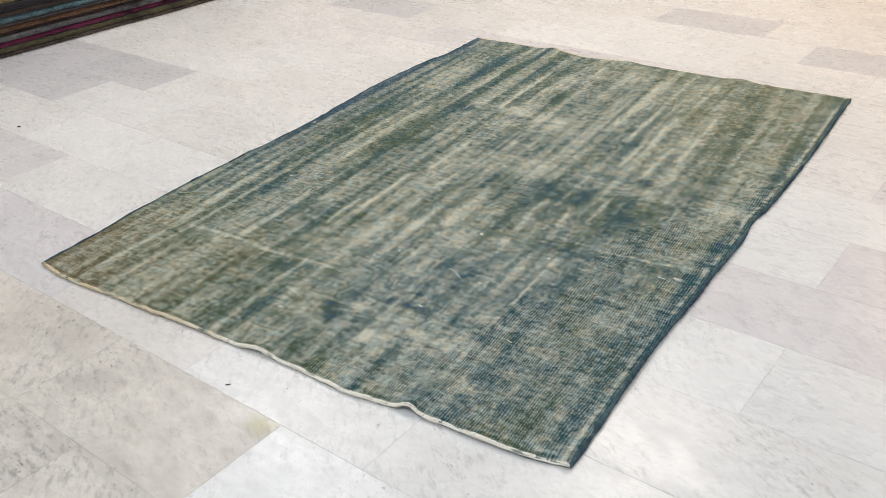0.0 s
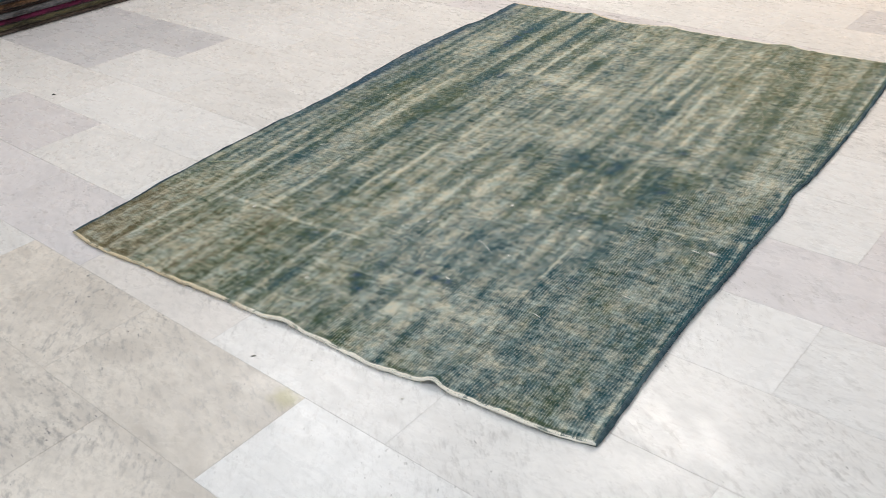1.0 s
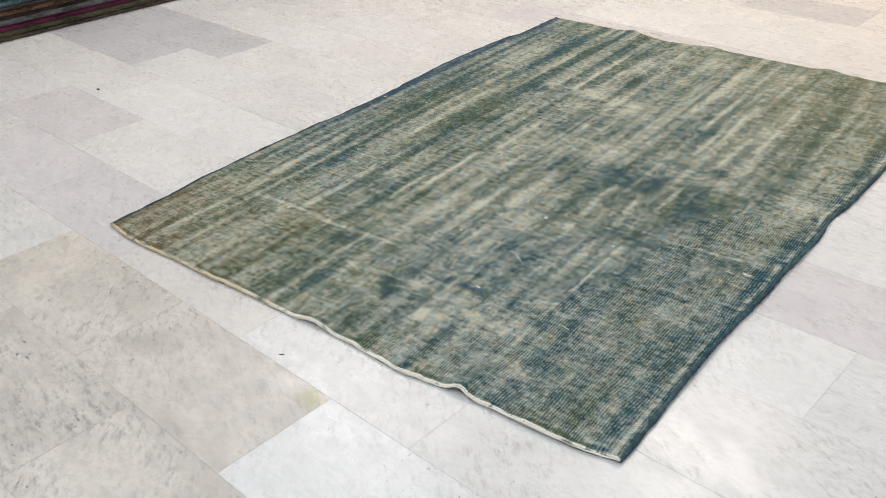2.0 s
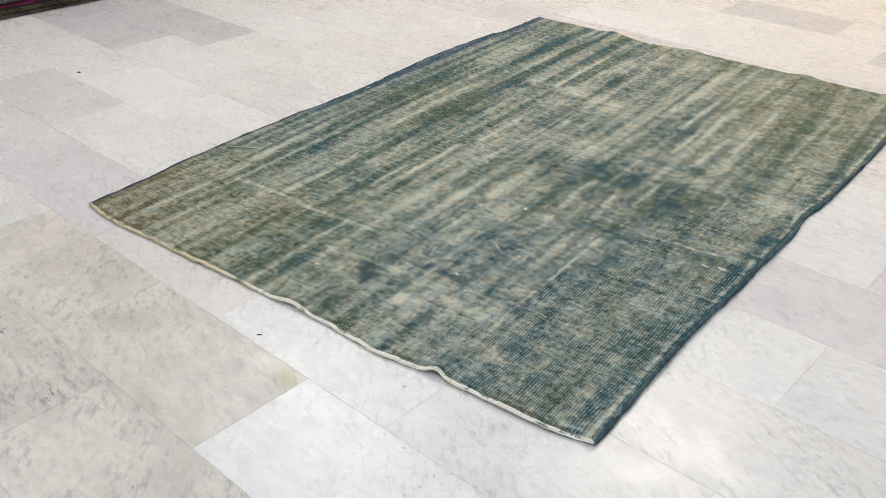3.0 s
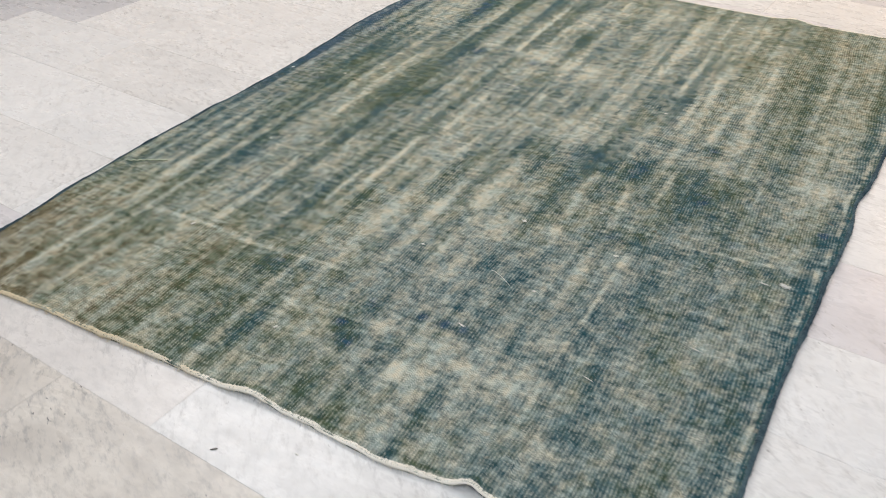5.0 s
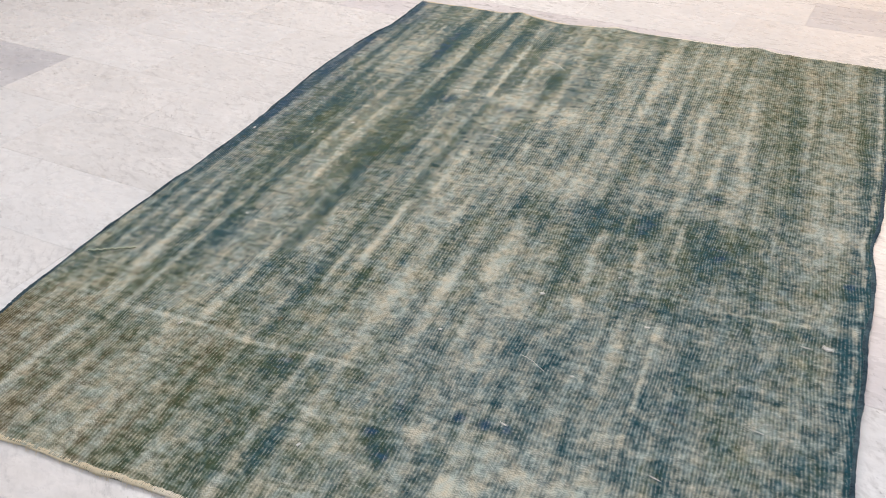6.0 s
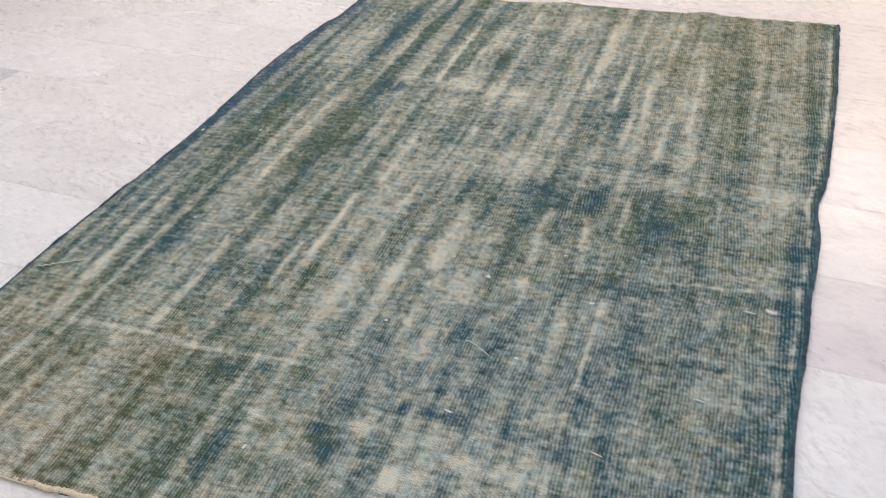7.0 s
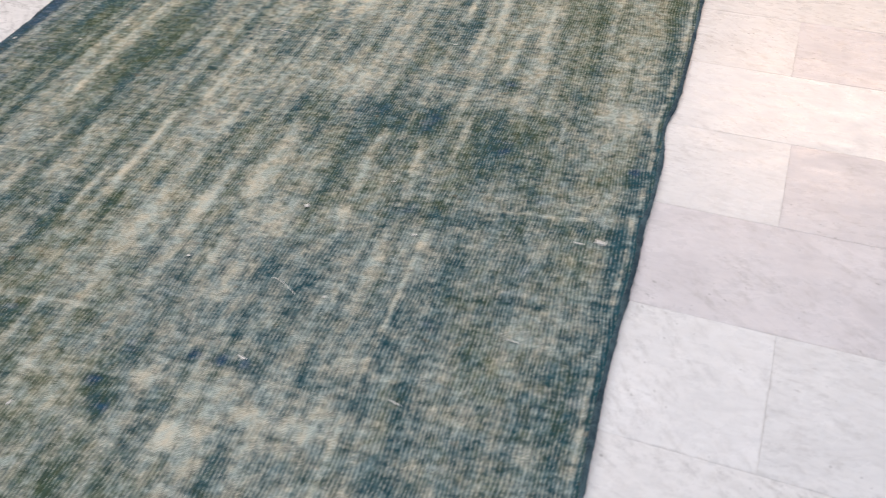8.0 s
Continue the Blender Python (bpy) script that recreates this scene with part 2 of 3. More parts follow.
def box_mesh(name, sx, sy, sz, bevel=0.0, segments=1):
    """A box whose top lies at z = 0, centred in x and y."""
    bm = bmesh.new()
    bmesh.ops.create_cube(bm, size=1.0, matrix=Matrix.Translation((0, 0, -sz / 2)) @ Matrix.Diagonal((sx, sy, sz, 1)))
    if bevel:
        bmesh.ops.bevel(bm, geom=bm.edges[:], offset=bevel, segments=segments, profile=0.7, affect="EDGES")
    mesh = bpy.data.meshes.new(name)
    bm.to_mesh(mesh)
    bm.free()
    return mesh


def tube(points, radii, sides=8):
    """Vertices and faces of a closed tube along points."""
    pts = np.asarray(points, float)
    tangent = np.gradient(pts, axis=0)
    tangent /= np.linalg.norm(tangent, axis=1)[:, None]
    up = np.tile([0.0, 0.0, 1.0], (len(pts), 1))
    side = np.cross(tangent, up)
    side /= np.maximum(np.linalg.norm(side, axis=1), 1e-9)[:, None]
    up = np.cross(side, tangent)
    a = np.arange(sides) * 2 * np.pi / sides
    ring = side[:, None, :] * np.cos(a)[None, :, None] + up[:, None, :] * np.sin(a)[None, :, None]
    verts = (pts[:, None, :] + ring * np.broadcast_to(radii, (len(pts),))[:, None, None]).reshape(-1, 3)
    faces = [(i * sides + j, i * sides + (j + 1) % sides, (i + 1) * sides + (j + 1) % sides, (i + 1) * sides + j)
             for i in range(len(pts) - 1) for j in range(sides)]
    faces += [tuple(range(sides))[::-1], tuple((len(pts) - 1) * sides + j for j in range(sides))]
    return verts, faces


def hump(x, centre, width):
    return np.exp(-((x - centre) / width) ** 2)


def soft_noise(x, y, seed):
    """Smooth value noise in 0..1 over numpy arrays."""
    table = np.random.RandomState(seed).rand(256, 256)
    xi, yi = np.floor(x).astype(int), np.floor(y).astype(int)
    u, v = x - xi, y - yi
    u, v = u * u * (3 - 2 * u), v * v * (3 - 2 * v)
    a, b = table[xi % 256, yi % 256], table[(xi + 1) % 256, yi % 256]
    c, d = table[xi % 256, (yi + 1) % 256], table[(xi + 1) % 256, (yi + 1) % 256]
    return (a * (1 - u) + b * u) * (1 - v) + (c * (1 - u) + d * u) * v


# ---- setting: slab, walls, ceiling ----
def slab(name, x0, x1, y0, y1, z0, z1, material, label, category):
    mesh = box_mesh(name, x1 - x0, y1 - y0, z1 - z0)
    mesh.materials.append(material)
    ob = new(name, mesh)
    ob.location = ((x0 + x1) / 2, (y0 + y1) / 2, z1)
    return tagged(ob, label, category, kind="structure")


X0, X1, Y0, Y1 = -4.6, 5.2, -4.2, 7.6
floor = slab("floor", X0, X1, Y0, Y1, -0.16, -0.0006, GROUT, "polished white marble tile floor with thin grey joints", "floor")
slab("wall_west", X0 - 0.5, X0, Y0, Y1, -0.16, ROOM_HEIGHT, PLASTER, "plain off-white plastered shop wall", "wall")
slab("wall_east", X1, X1 + 0.5, Y0, Y1, -0.16, ROOM_HEIGHT, PLASTER, "plain off-white plastered shop wall", "wall")
slab("wall_south", X0 - 0.5, X1 + 0.5, Y0 - 0.5, Y0, -0.16, ROOM_HEIGHT, PLASTER, "plain off-white plastered shop wall", "wall")
slab("wall_north", X0 - 0.5, X1 + 0.5, Y1, Y1 + 0.5, -0.16, ROOM_HEIGHT, PLASTER, "plain off-white plastered shop wall", "wall")
slab("ceiling", X0 - 0.5, X1 + 0.5, Y0 - 0.5, Y1 + 0.5, ROOM_HEIGHT, ROOM_HEIGHT + 0.2, CEILING, "plain white painted shop ceiling", "ceiling")


# ---- the rug ----
RUG_BASE = Vector((0.9, 1.25, 0.0))
THICK = 0.008


def rug_left(y):
    rise = np.clip((y - 2.0) / 0.3, 0, 1)
    return 0.036 * rise * rise * (3 - 2 * rise) - 0.022 * hump(y, 0.60, 0.34) - 0.019 * hump(y, 1.74, 0.24) + 0.007 * hump(y, 0.95, 0.04)


def rug_right(y):
    return 1.742 + 0.037 * y - 0.013 * hump(y, 0.45, 0.32) - 0.006 * hump(y, 0.86, 0.06) - 0.013 * hump(y, 1.24, 0.08) + 0.008 * hump(y, 1.85, 0.35) - 0.005 * np.clip((1.4 - y) / 0.3, 0, 1)


def rug_near(x):
    return (-0.008 - 0.020 * np.clip(x / 0.1, 0, 1) * np.clip((1.74 - x) / 0.1, 0, 1) - 0.015 * hump(x, 1.17, 0.12)
            + 0.006 * hump(x, 1.338, 0.022) + 0.005 * hump(x, 0.885, 0.03) + 0.002 * np.sin(x * 23.0) * hump(x, 0.5, 0.5))


def rug_far(x):
    return 2.562 - 0.052 * x - 0.024 * hump(x, 0.66, 0.09) + 0.012 * hump(x, 0.47, 0.04) + 0.006 * hump(x, 0.87, 0.05) + 0.008 * hump(x, 1.39, 0.04)


def rug_lift(x, y):
    """How far the cloth stands off the floor: buckled edges and a few flat wrinkles."""
    edge_near = y - rug_near(x)
    edge_far = rug_far(x) - y
    edge_right = rug_right(y) - x
    edge_left = x - rug_left(y)
    z = 0.014 * hump(x, 1.338 + 0.25 * edge_near, 0.024 + 0.10 * edge_near) * np.exp(-edge_near / 0.07)
    z += 0.007 * hump(x, 0.885 + 0.2 * edge_near, 0.04 + 0.1 * edge_near) * np.exp(-edge_near / 0.06)
    z += 0.003 * hump(x, 1.55, 0.10) * np.exp(-edge_near / 0.06)
    for c, h in ((0.47, 0.008), (0.87, 0.006), (1.39, 0.008), (0.24, 0.003)):
        z += h * hump(x, c, 0.05) * np.exp(-edge_far / 0.07)
    for c, h in ((0.98, 0.005), (1.42, 0.004), (0.30, 0.003), (1.95, 0.004), (2.25, 0.003)):
        z += h * hump(y, c, 0.07) * np.exp(-edge_right / 0.05)
    for c, h in ((0.93, 0.006), (2.15, 0.004), (1.45, 0.003), (0.35, 0.003)):
        z += h * hump(y, c, 0.06) * np.exp(-edge_left / 0.05)
    z += 0.005 * hump(y, 0.45, 0.30) * np.exp(-edge_right / 0.03)
    z += 0.0050 * hump(x, 1.35, 0.014) * hump(y, 0.55, 0.28)
    z += 0.0030 * hump(y, 0.40 + 0.01 * x, 0.016) * hump(x, 0.5, 0.42)
    z += 0.0030 * hump(y, 0.80 + 0.05 * x, 0.016) * hump(x, 1.6, 0.3)
    inside = np.clip(np.minimum(np.minimum(edge_near, edge_far), np.minimum(edge_left, edge_right)) / 0.08, 0, 1)
    z += inside * (0.0030 * soft_noise(x * 5.0, y * 4.0, 5) + 0.0012 * soft_noise(x * 16.0, y * 12.0, 6))
    return np.maximum(z, 0.0)


# pale streaks along the pile, mostly worn: x, from y, to y, half width, strength
STREAKS_WEST = [
    (0.05, 0.55, 0.80, 0.008, 0.35), (0.165, 0.36, 0.60, 0.018, 0.48), (0.15, 0.52, 0.92, 0.020, 0.48), (0.055, 0.24, 0.46, 0.010, 0.35),
    (0.14, 0.12, 0.28, 0.014, 0.36), (0.42, 0.38, 0.62, 0.013, 0.55), (0.475, 0.27, 0.40, 0.010, 0.35), (0.205, 0.16, 0.30, 0.012, 0.25),
    (0.405, 0.60, 0.82, 0.014, 0.42), (0.48, 0.68, 1.00, 0.009, 0.45), (0.14, 0.86, 1.30, 0.010, 0.40), (0.34, 0.97, 1.25, 0.009, 0.50),
    (0.33, 1.18, 1.60, 0.009, 0.34), (0.235, 2.04, 2.38, 0.008, 0.35), (0.35, 1.72, 1.98, 0.010, 0.28), (0.50, 0.02, 0.34, 0.010, 0.52),
    (0.165, 0.03, 0.26, 0.010, 0.26), (0.305, 0.06, 0.24, 0.010, 0.22),
]
STREAKS_MIDDLE = [
    (0.645, 0.50, 0.78, 0.012, 0.52), (0.64, 0.70, 1.06, 0.011, 0.55), (0.60, 0.58, 0.82, 0.008, 0.35), (0.645, 0.40, 0.56, 0.010, 0.35),
    (0.865, 0.65, 0.80, 0.018, 0.48), (0.78, 0.96, 1.08, 0.016, 0.48), (0.94, 0.72, 1.08, 0.020, 0.52), (0.61, 1.74, 2.25, 0.009, 0.42),
    (0.685, 1.80, 2.06, 0.012, 0.40), (0.71, 2.04, 2.32, 0.014, 0.35), (0.795, 2.12, 2.45, 0.012, 0.40), (0.52, 1.55, 1.90, 0.010, 0.26),
    (0.68, 1.05, 1.40, 0.010, 0.28), (0.84, 1.35, 1.62, 0.014, 0.26),
]
STREAKS_EAST = [
    (0.965, 0.50, 0.66, 0.014, 0.35), (1.155, 0.80, 1.10, 0.014, 0.40), (1.16, 0.60, 0.82, 0.018, 0.50), (1.26, 0.58, 0.74, 0.016, 0.35),
    (1.255, 0.90, 1.07, 0.010, 0.45), (1.36, 0.56, 0.80, 0.012, 0.35), (1.025, 0.44, 0.59, 0.014, 0.45), (1.33, 0.96, 1.20, 0.010, 0.35),
    (1.32, 1.80, 2.45, 0.014, 0.38), (1.205, 1.60, 2.03, 0.012, 0.35), (1.29, 1.57, 1.98, 0.012, 0.38), (1.37, 1.30, 1.67, 0.011, 0.42),
    # the last entry is a pale line along the ridge at x 1.35
    (1.43, 1.52, 2.04, 0.010, 0.32), (1.265, 1.40, 1.74, 0.010, 0.35), (1.10, 1.75, 2.30, 0.016, 0.28), (1.52, 0.10, 0.40, 0.020, 0.20), (1.346, 0.06, 0.78, 0.007, 0.40),
]
# patches: x, y, half width, half length, strength
PALE = [
    (0.65, 1.74, 0.09, 0.045, 0.55), (0.86, 1.68, 0.10, 0.06, 0.55), (0.96, 2.33, 0.05, 0.10, 0.38), (1.06, 1.89, 0.06, 0.10, 0.30), (0.98, 1.29, 0.07, 0.06, 0.38),
    (1.42, 1.26, 0.028, 0.030, 0.45), (1.35, 1.27, 0.10, 0.018, 0.25), (1.68, 1.25, 0.09, 0.05, 0.36), (0.80, 0.62, 0.08, 0.10, 0.24), (1.01, 0.71, 0.07, 0.05, 0.30),
    (0.41, 1.05, 0.030, 0.025, 0.50), (1.39, 1.72, 0.035, 0.05, 0.40), (1.27, 1.01, 0.02, 0.03, 0.45), (1.09, 0.163, 0.024, 0.022, 1.6), (1.20, 0.23, 0.05, 0.018, 0.70),
    (1.28, 0.22, 0.04, 0.018, 0.55), (0.83, 0.05, 0.05, 0.03, 0.30), (0.83, 0.18, 0.07, 0.03, 0.36), (0.80, 0.26, 0.05, 0.02, 0.36),
]
DARK_NEAR = [
    (0.09, 0.66, 0.03, 0.05, 0.40), (0.32, 0.32, 0.03, 0.04, 0.40), (0.51, 0.31, 0.05, 0.03, 0.40), (0.27, 0.73, 0.04, 0.05, 0.35), (0.69, 0.67, 0.04, 0.05, 0.35),
    (0.52, 0.64, 0.03, 0.08, 0.35), (0.73, 0.78, 0.03, 0.04, 0.35), (0.65, 0.35, 0.05, 0.03, 0.45), (1.09, 0.87, 0.035, 0.12, 0.42), (1.32, 0.81, 0.06, 0.04, 0.40),
    (1.41, 0.78, 0.04, 0.05, 0.36), (1.07, 0.56, 0.03, 0.05, 0.35), (0.755, 0.12, 0.02, 0.08, 0.45), (0.96, 0.04, 0.03, 0.035, 0.55), (0.94, 0.19, 0.024, 0.022, 0.80),
    (0.91, 0.235, 0.02, 0.02, 0.65), (1.05, 0.33, 0.03, 0.02, 0.45), (1.12, 0.33, 0.035, 0.018, 0.60), (1.68, 0.37, 0.045, 0.14, 0.34),
]
DARK_FAR = [
    (1.21, 0.95, 0.03, 0.04, 0.40), (1.24, 1.14, 0.03, 0.08, 0.42), (1.12, 1.17, 0.07, 0.06, 0.30), (1.43, 1.07, 0.04, 0.06, 0.40), (1.74, 1.04, 0.03, 0.018, 0.60),
    (0.49, 1.67, 0.06, 0.05, 0.50), (0.71, 1.67, 0.04, 0.03, 0.70), (0.76, 1.94, 0.05, 0.06, 0.40), (0.85, 2.18, 0.04, 0.05, 0.40), (0.31, 2.10, 0.04, 0.22, 0.45),
    (1.24, 1.63, 0.05, 0.05, 0.40), (1.51, 1.92, 0.04, 0.05, 0.30), (1.38, 1.34, 0.03, 0.022, 0.50), (0.50, 1.28, 0.09, 0.06, 0.24),
]
BLUE = [
    (0.94, 0.19, 0.026, 0.026, 0.65), (0.91, 0.235, 0.022, 0.024, 0.5), (1.12, 0.33, 0.035, 0.018, 0.8), (1.05, 0.33, 0.03, 0.018, 0.5),
    (1.74, 1.04, 0.025, 0.016, 1.0), (1.43, 1.08, 0.035, 0.04, 0.55), (0.71, 1.67, 0.03, 0.03, 0.70), (0.49, 1.67, 0.05, 0.04, 0.45), (0.31, 2.10, 0.035, 0.20, 0.55),
    (0.09, 0.66, 0.03, 0.04, 0.45), (0.65, 0.35, 0.05, 0.03, 0.40), (1.38, 1.34, 0.03, 0.022, 0.45), (1.24, 1.14, 0.025, 0.06, 0.40), (0.93, 0.32, 0.02, 0.03, 0.45),
    (1.43, 0.50, 0.025, 0.02, 0.5), (1.30, 0.80, 0.05, 0.03, 0.35), (1.55, 0.90, 0.04, 0.02, 0.35),
]

# broad zones of more or less wear: x, y, half width, half length, strength
REGIONS = [
    (0.80, 0.66, 0.20, 0.26, 0.10), (0.82, 1.72, 0.22, 0.17, 0.14), (0.92, 1.28, 0.14, 0.10, 0.12), (1.32, 1.68, 0.14, 0.22, 0.10),
    (1.34, 1.26, 0.45, 0.04, 0.10), (1.10, 1.10, 0.17, 0.12, -0.16), (1.40, 1.08, 0.09, 0.12, -0.18), (1.15, 0.20, 0.26, 0.10, 0.08),
    (0.12, 1.70, 0.14, 0.75, -0.14), (0.35, 1.50, 0.20, 0.40, -0.05), (1.00, 2.20, 0.40, 0.20, 0.06), (1.58, 0.62, 0.20, 0.22, -0.06),
    (0.58, 1.00, 0.10, 0.06, -0.12), (1.62, 1.05, 0.14, 0.10, -0.08),
    (0.40, 2.15, 0.22, 0.30, -0.12), (1.12, 1.30, 0.20, 0.12, 0.12), (1.35, 1.42, 0.16, 0.10, 0.10),
]


def rug_dye(x, y):
    """Wear, teal and blue over the cloth, each about 0..1."""
    sway = 0.012 * (soft_noise(x * 2.5, y * 2.0, 10) - 0.5)
    u = x + sway
    wide_streak = soft_noise(u * 16, y * 1.3, 11) - 0.5
    long_streak = np.clip(1.6 * (soft_noise(u * 40, y * 1.5, 12) - 0.5), -0.5, 0.5)
    thin_streak = np.clip(1.4 * (soft_noise(u * 80, y * 3.5, 25) - 0.5), -0.5, 0.5)
    cloud = soft_noise(x * 4, y * 3.5, 13) - 0.5
    mid = soft_noise(u * 22, y * 16, 14) - 0.5
    small = soft_noise(x * 50, y * 42, 26) - 0.5
    bars = soft_noise(x * 5, y * 34, 15) - 0.5
    wefts = soft_noise(x * 9, y * 90, 35) - 0.5
    blocks = soft_noise(x * 14, y * 30, 29) - 0.5
    east = np.clip((x - 0.95) / 0.4, 0, 1) * np.clip((1.35 - y) / 0.3, 0.25, 1)
    west = np.clip((0.75 - x) / 0.3, 0, 1)
    wear = 0.165 - 0.05 * east + 0.14 * wide_streak + (0.44 - 0.16 * east + 0.20 * west) * long_streak + (0.22 - 0.06 * east) * thin_streak
    wear = wear + 0.10 * cloud + (0.26 - 0.12 * west) * mid + 0.20 * small + (0.20 - 0.08 * west) * bars + 0.14 * wefts + (0.10 + 0.14 * east) * blocks
    for px, py, w, h, s in REGIONS:
        wear = wear + s * np.exp(-(((x - px) / w) ** 4 + ((y - py) / h) ** 4))
    inset = rug_right(y) - x
    wear = wear + 0.50 * hump(inset, 0.019, 0.007) * (0.1 + 1.6 * soft_noise(x * 60, y * 90, 27)) - 0.5 * hump(inset, 0.008, 0.008) - 0.25 * hump(inset, 0.045, 0.014)
    for sx, y0, y1, w, s in STREAKS_WEST + STREAKS_MIDDLE + STREAKS_EAST:
        bend = 0.006 * (soft_noise(y * 6, y * 0 + sx * 50, 16) - 0.5)
        broken = 0.2 + 1.6 * soft_noise(u * 60, y * 14, 28)
        wear = wear + (1.25 if sx > 0.55 else 0.9) * s * hump(x, sx + bend, w) * np.clip((y - y0) / 0.06, 0, 1) * np.clip((y1 - y) / 0.06, 0, 1) * broken
    for px, py, w, h, s in PALE:
        wear = wear + 0.75 * s * np.exp(-(((x - px) / w) ** 2 + ((y - py) / h) ** 2)) * (0.3 + 1.4 * soft_noise(u * 70, y * 24, 17))
    for px, py, w, h, s in DARK_NEAR + DARK_FAR:
        wear = wear - 0.85 * s * np.exp(-(((x - px) / w) ** 2 + ((y - py) / h) ** 2)) * (0.3 + 1.4 * soft_noise(u * 70, y * 16, 18))
    crease = 0.46 * hump(y, 0.380 + 0.010 * soft_noise(x * 9, x * 0, 19), 0.006) * np.clip((x - 0.12) / 0.2, 0, 1) * np.clip((0.86 - x) / 0.1, 0, 1)
    seam = 0.850 + 0.030 * np.clip((x - 1.6) / 0.15, 0, 1) + 0.010 * (soft_noise(x * 12, x * 0, 36) - 0.5)
    crease += (0.22 + 0.14 * np.clip((x - 1.4) / 0.15, 0, 1)) * hump(y, seam, 0.008) * np.clip((x - 1.15) / 0.25, 0, 1) * (0.3 + 1.4 * soft_noise(x * 40, y * 120, 37))
    crease -= 0.26 * hump(y, 0.825, 0.020) * np.clip((x - 1.5) / 0.1, 0, 1)
    wear = wear + crease
    hem = hump(y, rug_near(x) + 0.015, 0.005) * np.clip(2.2 * soft_noise(x * 16, x * 0, 20) - 0.3, 0, 1)
    wear = wear - 0.5 * hem - 0.12 * np.clip((0.75 - x) / 0.4, 0, 1) * np.clip((0.36 - y) / 0.2, 0, 1)
    band = np.clip((0.20 - x + rug_left(y)) / 0.20, 0, 1) * np.clip((y - 0.70) / 0.5, 0, 1)
    wear = wear - 0.26 * band
    teal = 0.54 + 0.45 * (soft_noise(x * 3.1, y * 2.4, 21) - 0.5) + 0.5 * (soft_noise(x * 20, y * 7, 22) - 0.5)
    teal += 0.30 * np.clip((0.2 - x) / 0.2, 0, 1) * np.clip((y - 0.6) / 0.4, 0, 1) - 0.90 * np.clip((1.00 - x + 0.3 * (soft_noise(x * 7, y * 9, 38) - 0.5)) / 0.6, 0, 1) * np.clip((0.60 - y + 0.3 * (soft_noise(x * 8, y * 6, 39) - 0.5)) / 0.5, 0, 1)
    teal -= 0.30 * np.clip((x - 0.9) / 0.6, 0, 1) * np.clip((y - 1.3) / 0.7, 0, 1)
    teal += 0.24 * np.exp(-(((x - 1.35) / 0.45) ** 2 + ((y - 0.6) / 0.6) ** 2))
    teal = teal - 0.3 * hem + 0.35 * hump(inset, 0.03, 0.03)
    blue = 0.66 * band + 0.25 * (soft_noise(x * 9, y * 8, 23) - 0.72) + 0.9 * np.clip(soft_noise(x * 16, y * 13, 31) - 0.66, 0, 1) + (0.15 + 0.5 * east) * np.clip(soft_noise(x * 20, y * 34, 30) - 0.62, 0, 1)
    for px, py, w, h, s in BLUE:
        blue = blue + s * np.exp(-(((x - px) / w) ** 2 + ((y - py) / h) ** 2)) * (0.15 + 1.5 * soft_noise(u * 70, y * 42, 24))
    return wear, teal, blue


def rug_point(s, t):
    """The place on the cloth at the fractions s across and t along."""
    y_guess = -0.01 + 2.53 * t
    x = rug_left(y_guess) * (1 - s) + rug_right(y_guess) * s
    y = rug_near(x) * (1 - t) + rug_far(x) * t
    x = rug_left(y) * (1 - s) + rug_right(y) * s
    return x, y


def rug_field(columns=400, rows=580):
    s, t = np.meshgrid(np.linspace(0, 1, columns), np.linspace(0, 1, rows))
    x, y = rug_point(s, t)
    lift = rug_lift(x, y)
    fuzz = 0.0005 * np.random.RandomState(3).rand(rows, columns)
    top = np.stack([x, y, lift + THICK + fuzz], -1).reshape(-1, 3)
    bottom = np.stack([x, y, lift + 0.0006], -1).reshape(-1, 3)
    i = (np.arange(rows - 1)[:, None] * columns + np.arange(columns - 1)[None, :]).ravel()
    up = np.stack([i, i + 1, i + columns + 1, i + columns], 1)
    n = rows * columns
    rim = np.concatenate([np.arange(columns), np.arange(1, rows) * columns + columns - 1,
                          (rows - 1) * columns + np.arange(columns - 2, -1, -1), np.arange(rows - 2, 0, -1) * columns])
    following = np.roll(rim, -1)
    wall = np.stack([rim + n, following + n, following, rim], 1)
    verts = np.concatenate([top, bottom]) - np.array(RUG_BASE)
    faces = np.concatenate([up, up[:, ::-1] + n, wall])
    mesh = from_arrays("pile_field", verts.tolist(), faces.tolist())
    for name, values in zip(("wear", "teal", "blue"), rug_dye(x, y)):
        data = np.concatenate([values.ravel(), values.ravel()]).astype(np.float32)
        mesh.attributes.new(name, "FLOAT", "POINT").data.foreach_set("value", data)
    return mesh


def rug_edge(which, count):
    """Points along one border of the cloth, at mid thickness."""
    f = np.linspace(0, 1, count)
    s, t = {"near": (f, f * 0), "far": (f, f * 0 + 1), "left": (f * 0, f), "right": (f * 0 + 1, f)}[which]
    x, y = rug_point(s, t)
    return np.stack([x, y, rug_lift(x, y) + 0.0055], -1) - np.array(RUG_BASE)


